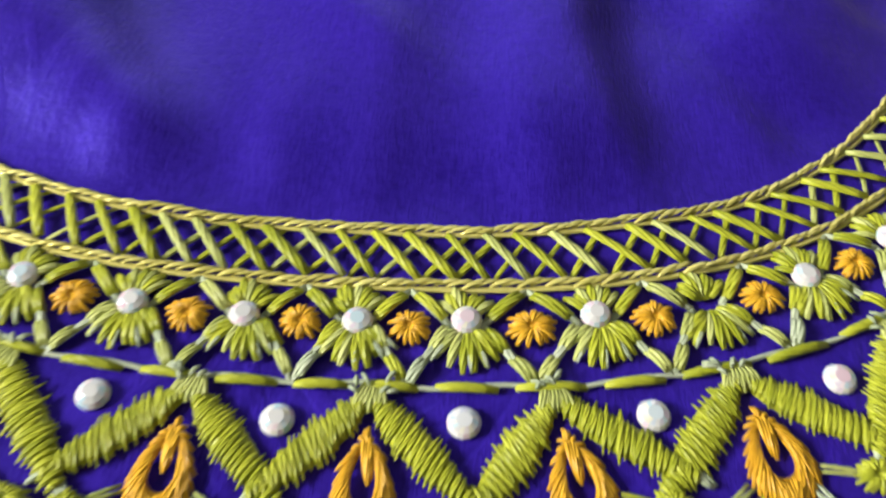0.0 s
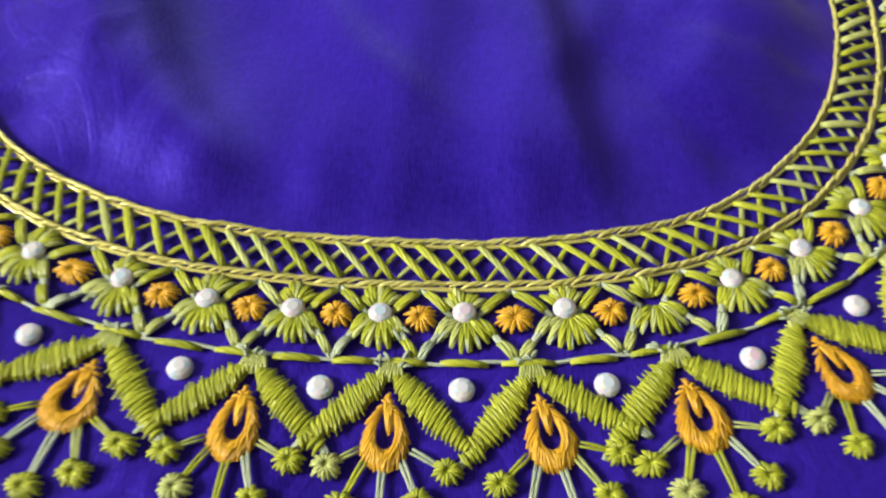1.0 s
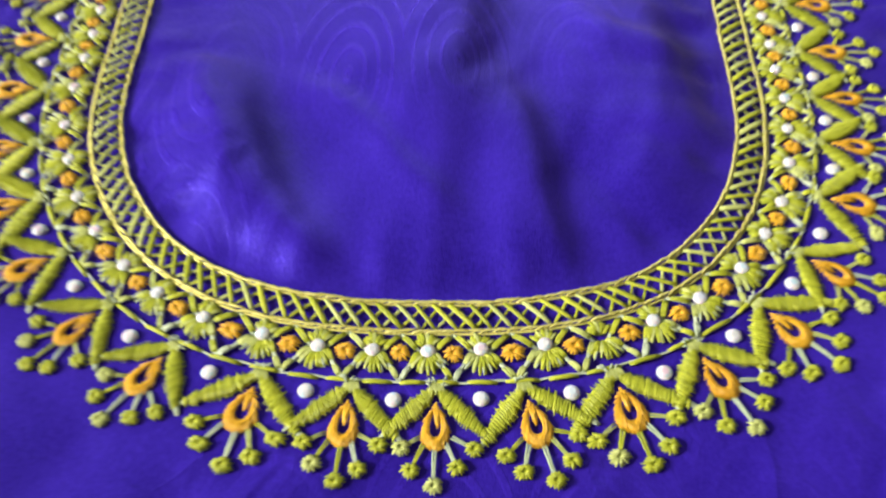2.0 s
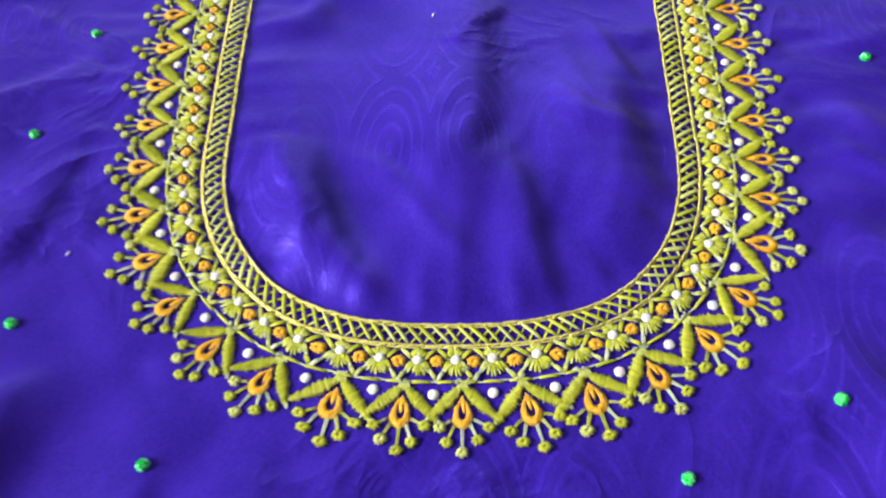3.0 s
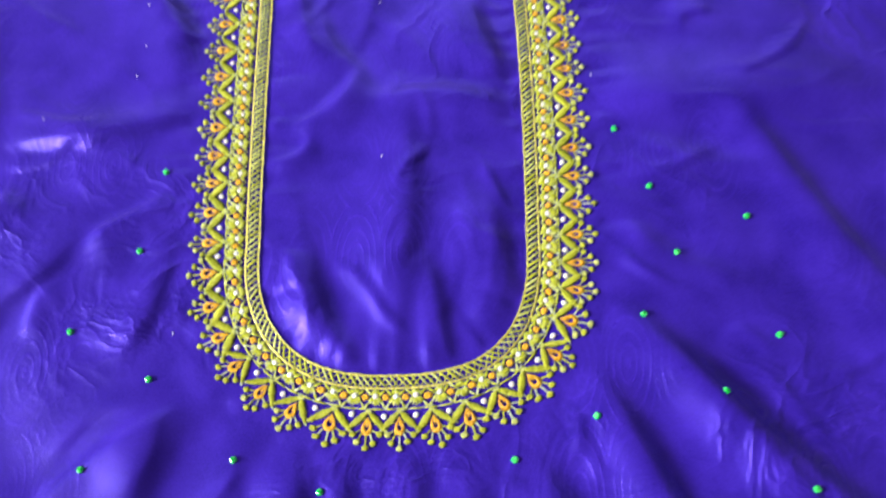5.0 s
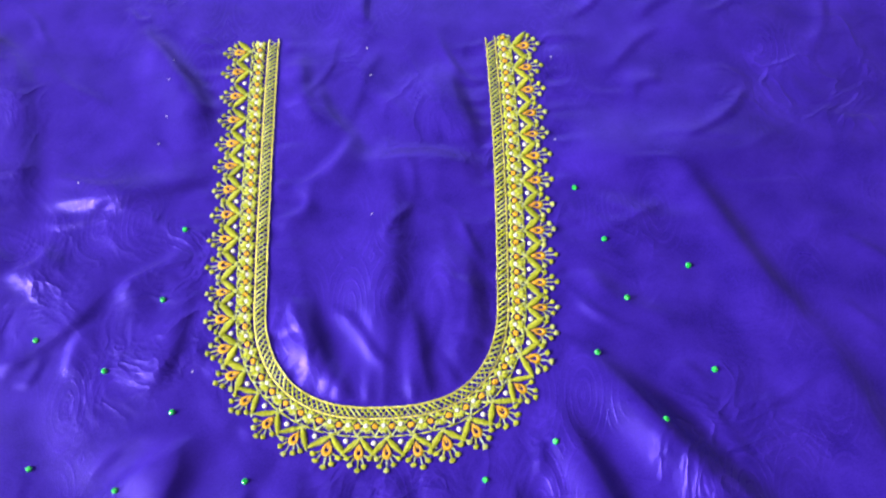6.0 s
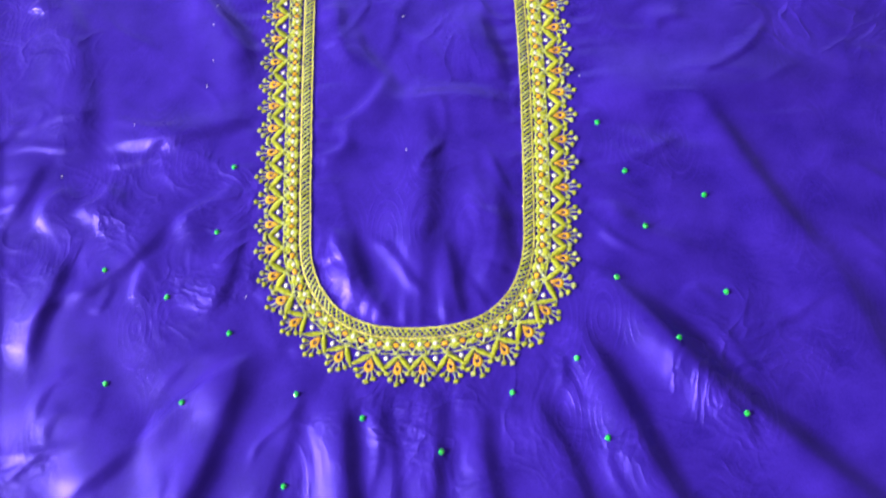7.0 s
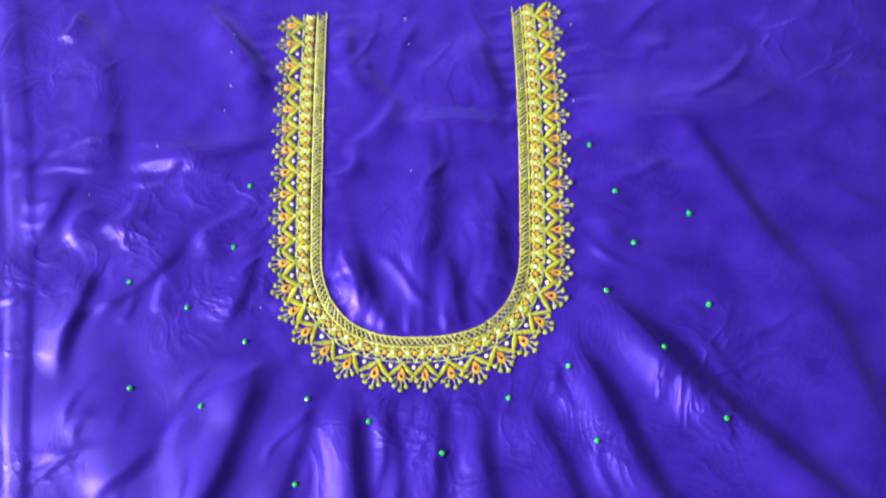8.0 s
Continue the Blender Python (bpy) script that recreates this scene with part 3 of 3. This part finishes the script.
r = random.Random(7)
white = stone_mesh("crystal", 1.82 * MM, 1.1 * MM, AURORA, 16)
for s in GAPS:
    ob = tagged(new("crystal", white), "round iridescent white rhinestone glued between two embroidered flowers", "rhinestone", "outer crystals")
    base = 0.0252
    p, out, d = at_band(s, base + r.uniform(-0.0006, 0.0006))
    ob.matrix_basis = rest(p[0], p[1], r.uniform(0, 6), lift=0.0002)

# arcs of the fans, in millimetres from the bottom; the row goes on evenly up both legs
FANS = [-210, -198.5, -185, -172.3, -160.5, -149.5, -138.6, -126.8, -113.8, -101.8, -90, -78.8, -67.1, -56.0, -44.6, -31.1, -19.3, -7.6, 3.9, 15.4,
        28.9, 40.2, 51.6, 62.0, 73.5, 84.6, 94.6, 106.3, 117.5, 128.6, 140.3, 152, 164.8, 176.8, 189.0, 200.6, 213]
PITCH = 0.0122
ROW = [f * MM for f in FANS]
while ROW[0] - PITCH > S0 + 0.004:
    ROW.insert(0, ROW[0] - PITCH)
while ROW[-1] + PITCH < S1 - 0.004:
    ROW.append(ROW[-1] + PITCH)
BARE = FANS.index(40.2) + ROW.index(FANS[0] * MM)      # the fan that has lost its crystal


def row_off(s):
    """How far outside the neck edge the row runs: a little further up the legs."""
    return 0.0133 + 0.0013 * min(max((abs(s) - 0.06) / 0.05, 0), 1)


for i, s in enumerate(ROW):
    if i == BARE:
        continue
    p, out, d = at_band(s + r.uniform(-0.0004, 0.0004), row_off(s) + r.uniform(-0.0005, 0.0005))
    ob = tagged(new("crystal", white), "round iridescent white rhinestone on a lime embroidered fan", "rhinestone", "inner crystals")
    ob.matrix_basis = rest(p[0], p[1], r.uniform(0, 6), 0.96, 0.96, lift=0.0008)

green = stone_mesh("green_rhinestone", 2.3 * MM, 1.9 * MM, EMERALD, 8)
BEADS_LEFT = [(-157, 143), (-167, 84), (-259, 53), (-204, 29), (-149, -3), (-247, -41), (-180, -58), (-91, -53), (-39, -72), (-97, -121)]
BEADS_RIGHT = [(151, 168), (170, 122), (230, 98), (182, 73), (157, 32), (238, 18), (198, -19), (123, -31), (74, -55), (240, -75), (142, -90), (21, -98)]
for x, y in BEADS_LEFT + BEADS_RIGHT:
    ob = tagged(new("green_rhinestone", green), "round faceted emerald green rhinestone glued on the violet satin", "rhinestone", "scattered green stones")
    ob.matrix_basis = rest(x * MM, y * MM, r.uniform(0, 6), lift=0.0001)

# ---- the row of fans and framed rosettes ----


def fan_motif(seed):
    r_ = random.Random(seed)
    thing = new("fan_motif")
    for name, mid, half, count, length in (("upper_fan", 90, 46, 7, 4.0), ("lower_fan", -90, 50, 8, 5.0)):
        sh = Shape()
        m_ = radians(mid)
        sh.stitch((math.cos(m_) * 0.6 * MM, math.sin(m_) * 0.6 * MM, 0.0002), (math.cos(m_) * 2.6 * MM, math.sin(m_) * 2.6 * MM, 0.0001), 1.3 * MM, flat=0.25, lift=0.0002)
        fan = part(name, sh.mesh(name, LIME), thing)
        for i in range(count):
            a = radians(mid + half * (2 * i / (count - 1) - 1) + r_.uniform(-4, 4))
            e = length * MM * r_.uniform(0.88, 1.08) * (1 - 0.12 * abs(2 * i / (count - 1) - 1))
            one = Shape()
            one.stitch((math.cos(a) * 0.9 * MM, math.sin(a) * 0.9 * MM, 0.0005), (math.cos(a) * e, math.sin(a) * e, 0.0002), 0.46 * MM * r_.uniform(0.85, 1.2), lift=0.0005)
            part("stitch", one.mesh("stitch", SAGE if r_.random() < 0.3 else LIME), fan)
    sh = Shape()
    for i in range(3):
        a = radians(r_.uniform(-150, -30))
        sh.stitch((math.cos(a) * 2.2 * MM, math.sin(a) * 2.2 * MM, 0.0006), (math.cos(a) * 5.0 * MM, math.sin(a) * 5.0 * MM, 0.0003), 0.25 * MM)
    part("loose_thread", sh.mesh("loose_thread", PALE), thing, "pale loose thread")
    return tagged(thing, "lime green satin-stitched fan pair under a crystal", "embroidery", "fans round the neckline")


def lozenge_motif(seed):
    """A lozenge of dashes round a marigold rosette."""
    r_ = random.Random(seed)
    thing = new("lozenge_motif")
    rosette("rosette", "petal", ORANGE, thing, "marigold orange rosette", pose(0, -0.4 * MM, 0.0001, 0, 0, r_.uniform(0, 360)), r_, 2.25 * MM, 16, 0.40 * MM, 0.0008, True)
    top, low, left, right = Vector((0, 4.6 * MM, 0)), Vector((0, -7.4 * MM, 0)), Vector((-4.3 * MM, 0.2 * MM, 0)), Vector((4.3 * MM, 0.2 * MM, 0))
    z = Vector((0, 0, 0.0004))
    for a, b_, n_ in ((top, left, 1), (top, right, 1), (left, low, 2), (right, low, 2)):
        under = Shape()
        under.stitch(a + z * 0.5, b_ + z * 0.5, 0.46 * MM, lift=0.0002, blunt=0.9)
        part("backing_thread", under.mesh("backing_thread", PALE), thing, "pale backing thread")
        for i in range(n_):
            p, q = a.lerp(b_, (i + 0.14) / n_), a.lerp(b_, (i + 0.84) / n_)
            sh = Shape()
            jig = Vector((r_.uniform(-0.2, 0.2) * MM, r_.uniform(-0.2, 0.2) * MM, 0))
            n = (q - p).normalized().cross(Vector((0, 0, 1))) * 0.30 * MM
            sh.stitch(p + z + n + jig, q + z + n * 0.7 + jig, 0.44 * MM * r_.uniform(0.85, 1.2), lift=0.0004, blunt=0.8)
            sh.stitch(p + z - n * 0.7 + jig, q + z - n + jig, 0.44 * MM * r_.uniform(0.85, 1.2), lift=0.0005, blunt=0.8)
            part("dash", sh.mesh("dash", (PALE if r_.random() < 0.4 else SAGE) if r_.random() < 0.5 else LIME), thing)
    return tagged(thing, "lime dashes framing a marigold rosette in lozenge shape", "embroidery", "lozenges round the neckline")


fans = [fan_motif(i) for i in range(4)]
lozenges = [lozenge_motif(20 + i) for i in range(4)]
for i, s in enumerate(ROW):
    k = i % 4
    grow = 1 + 0.2 * min(max((abs(s) - 0.06) / 0.05, 0), 1)
    m = band_pose(s, row_off(s), grow, grow, 0.0003)
    if i < 4:
        fans[k].matrix_basis = m
    else:
        copy_thing(fans[k], m)
    step = (ROW[i + 1] if i + 1 < len(ROW) else s + PITCH) - s
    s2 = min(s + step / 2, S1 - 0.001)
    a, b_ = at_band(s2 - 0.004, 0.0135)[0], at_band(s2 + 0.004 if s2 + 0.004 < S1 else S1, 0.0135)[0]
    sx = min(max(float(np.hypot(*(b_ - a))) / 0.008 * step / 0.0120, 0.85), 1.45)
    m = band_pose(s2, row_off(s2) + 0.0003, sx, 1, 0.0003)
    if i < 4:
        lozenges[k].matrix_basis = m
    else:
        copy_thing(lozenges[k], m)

# ---- chains, lattice and the dashed line: the pieces of the band ----


def band_thing(name, label, category="embroidery"):
    return tagged(new(name), label, category)


def link_mesh(seed):
    """One twist of the zari rope: two slanting stitches that overlap the next."""
    r_ = random.Random(seed)
    sh = Shape()
    for shift in (-0.7, 0.7):
        tilt = 0.34 * MM * r_.uniform(0.8, 1.2)
        sh.stitch(((shift - 1.7) * MM, -tilt, 0.0002), ((shift + 1.7) * MM, tilt, 0.0005), 0.35 * MM * r_.uniform(0.8, 1.15), lift=0.0004, flat=0.8, blunt=0.45, sides=6)
    return sh.mesh("chain_link", GOLD)


links = [link_mesh(i) for i in range(4)]
for name, off, label in (("inner_chain", 0.0004, "gold zari chain stitch along the neck edge"), ("outer_chain", 0.0082, "gold zari chain stitch between lattice and lozenges")):
    chain = band_thing(name, label)
    s = S0 + 0.002
    while s < S1 - 0.001:
        m = band_pose(s, off + r.uniform(-0.0001, 0.0001), 1, 1, 0.0004) @ pose(0, 0, 0, r.uniform(-14, 14), 0, r.uniform(-5, 5))
        part("chain_link", links[r.randrange(4)], chain, at=m)
        s += 0.0030
    # second, lower ply of the chain: one long cord
    cord = Shape()
    path = []
    for i in range(420):
        q, out, d = at_band(S0 + 0.001 + (S1 - S0 - 0.002) * i / 419, off + 0.0006)
        path.append(Vector((q[0], q[1], 0.0005)))
    hs = relief(np.array([p.x for p in path]), np.array([p.y for p in path]))
    for p, z in zip(path, hs):
        p.z += float(z)
    cord.tube(path, [0.42 * MM] * len(path), 0.5, 5)
    part("couching_cord", cord.mesh("couching_cord", GOLD), chain)

lattice = band_thing("lattice_band", "lime thread lattice of crossing strands between two gold chains")
rest_of = Shape()
STEP = 0.0042
count = int((S1 - S0 - 0.006) / STEP)
for layer, lean in ((0, -1), (1, 1)):
    for i in range(count):
        s = S0 + 0.003 + STEP * (i + 0.5 * layer)
        a, b_ = s, s + lean * 0.0052
        if not (S0 < a < S1 and S0 < b_ < S1):
            continue
        p, q = at_band(a + r.uniform(-0.0006, 0.0006), 0.0012)[0], at_band(b_ + r.uniform(-0.0006, 0.0006), 0.0076)[0]
        zz = relief(np.array([p[0], q[0]]), np.array([p[1], q[1]]))
        up = 0.0004 + 0.0005 * layer
        near = abs(s) < 0.29
        sh = Shape() if near else rest_of
        sh.stitch((p[0], p[1], zz[0] + up), (q[0], q[1], zz[1] + up), ((0.66 if layer else 0.42) + (0.16 if layer else -0.10) * min(max((abs(s) - 0.06) / 0.05, 0), 1)) * MM * r.uniform(0.8, 1.2), lift=0.0003, flat=0.42, blunt=0.8)
        if near:
            part("strand", sh.mesh("strand", SAGE if r.random() < (0.2 if abs(s) < 0.07 else 0.75) else LIME), lattice)
tagged(part("strand_run", rest_of.mesh("strand_run", SAGE), lattice), kind="stuff")

dashes = band_thing("dashed_line", "line of lime dashes over a pale thread, joining the flowers")
s = S0 + 0.002
while s < S1 - 0.007:
    long = r.uniform(0.0052, 0.0066)
    p, q = at_band(s, 0.0212 + r.uniform(-0.0002, 0.0002))[0], at_band(s + long, 0.0212 + r.uniform(-0.0002, 0.0002))[0]
    zz = relief(np.array([p[0], q[0]]), np.array([p[1], q[1]]))
    sh = Shape()
    sh.stitch((p[0], p[1], zz[0] + 0.0004), (q[0], q[1], zz[1] + 0.0004), 0.62 * MM, lift=0.0005, blunt=0.7)
    part("dash", sh.mesh("dash", LIME), dashes)
    s += long + 0.0016
thin = Shape()
path = []
for i in range(420):
    q, out, d = at_band(S0 + 0.001 + (S1 - S0 - 0.002) * i / 419, 0.0210 + 0.0003 * math.sin(i * 0.9))
    path.append(Vector((q[0], q[1], 0.0005)))
hs = relief(np.array([p.x for p in path]), np.array([p.y for p in path]))
for p, z in zip(path, hs):
    p.z += float(z)
thin.tube(path, [0.30 * MM] * len(path), 0.8, 5)
part("backing_thread", thin.mesh("backing_thread", PALE), dashes, "thin pale thread")

# ---- small pale flecks on the cloth ----
FLECK_FLOSS = thread("lint", (0.45, 0.40, 0.70), (0.75, 0.72, 0.92))
FLECKS = [(-17, 314), (-13, 285), (-8, 150), (-185, 306), (-186, 285), (-185, 250), (-189, 224), (141, 295), (139, 213), (-312, 142), (-250, 188), (-138, 27)]
for x, y in FLECKS:
    sh = Shape()
    sh.stitch((-0.0012, 0, 0.0002), (0.0012, 0.0003, 0.0002), 0.45 * MM, lift=0.0003, flat=0.5)
    ob = tagged(new("lint_fleck", sh.mesh("lint_fleck", FLECK_FLOSS)), "tiny pale fleck lying on the violet satin", "lint", "lint flecks")
    ob.matrix_basis = rest(x * MM, y * MM, r.uniform(0.6, 1.9))
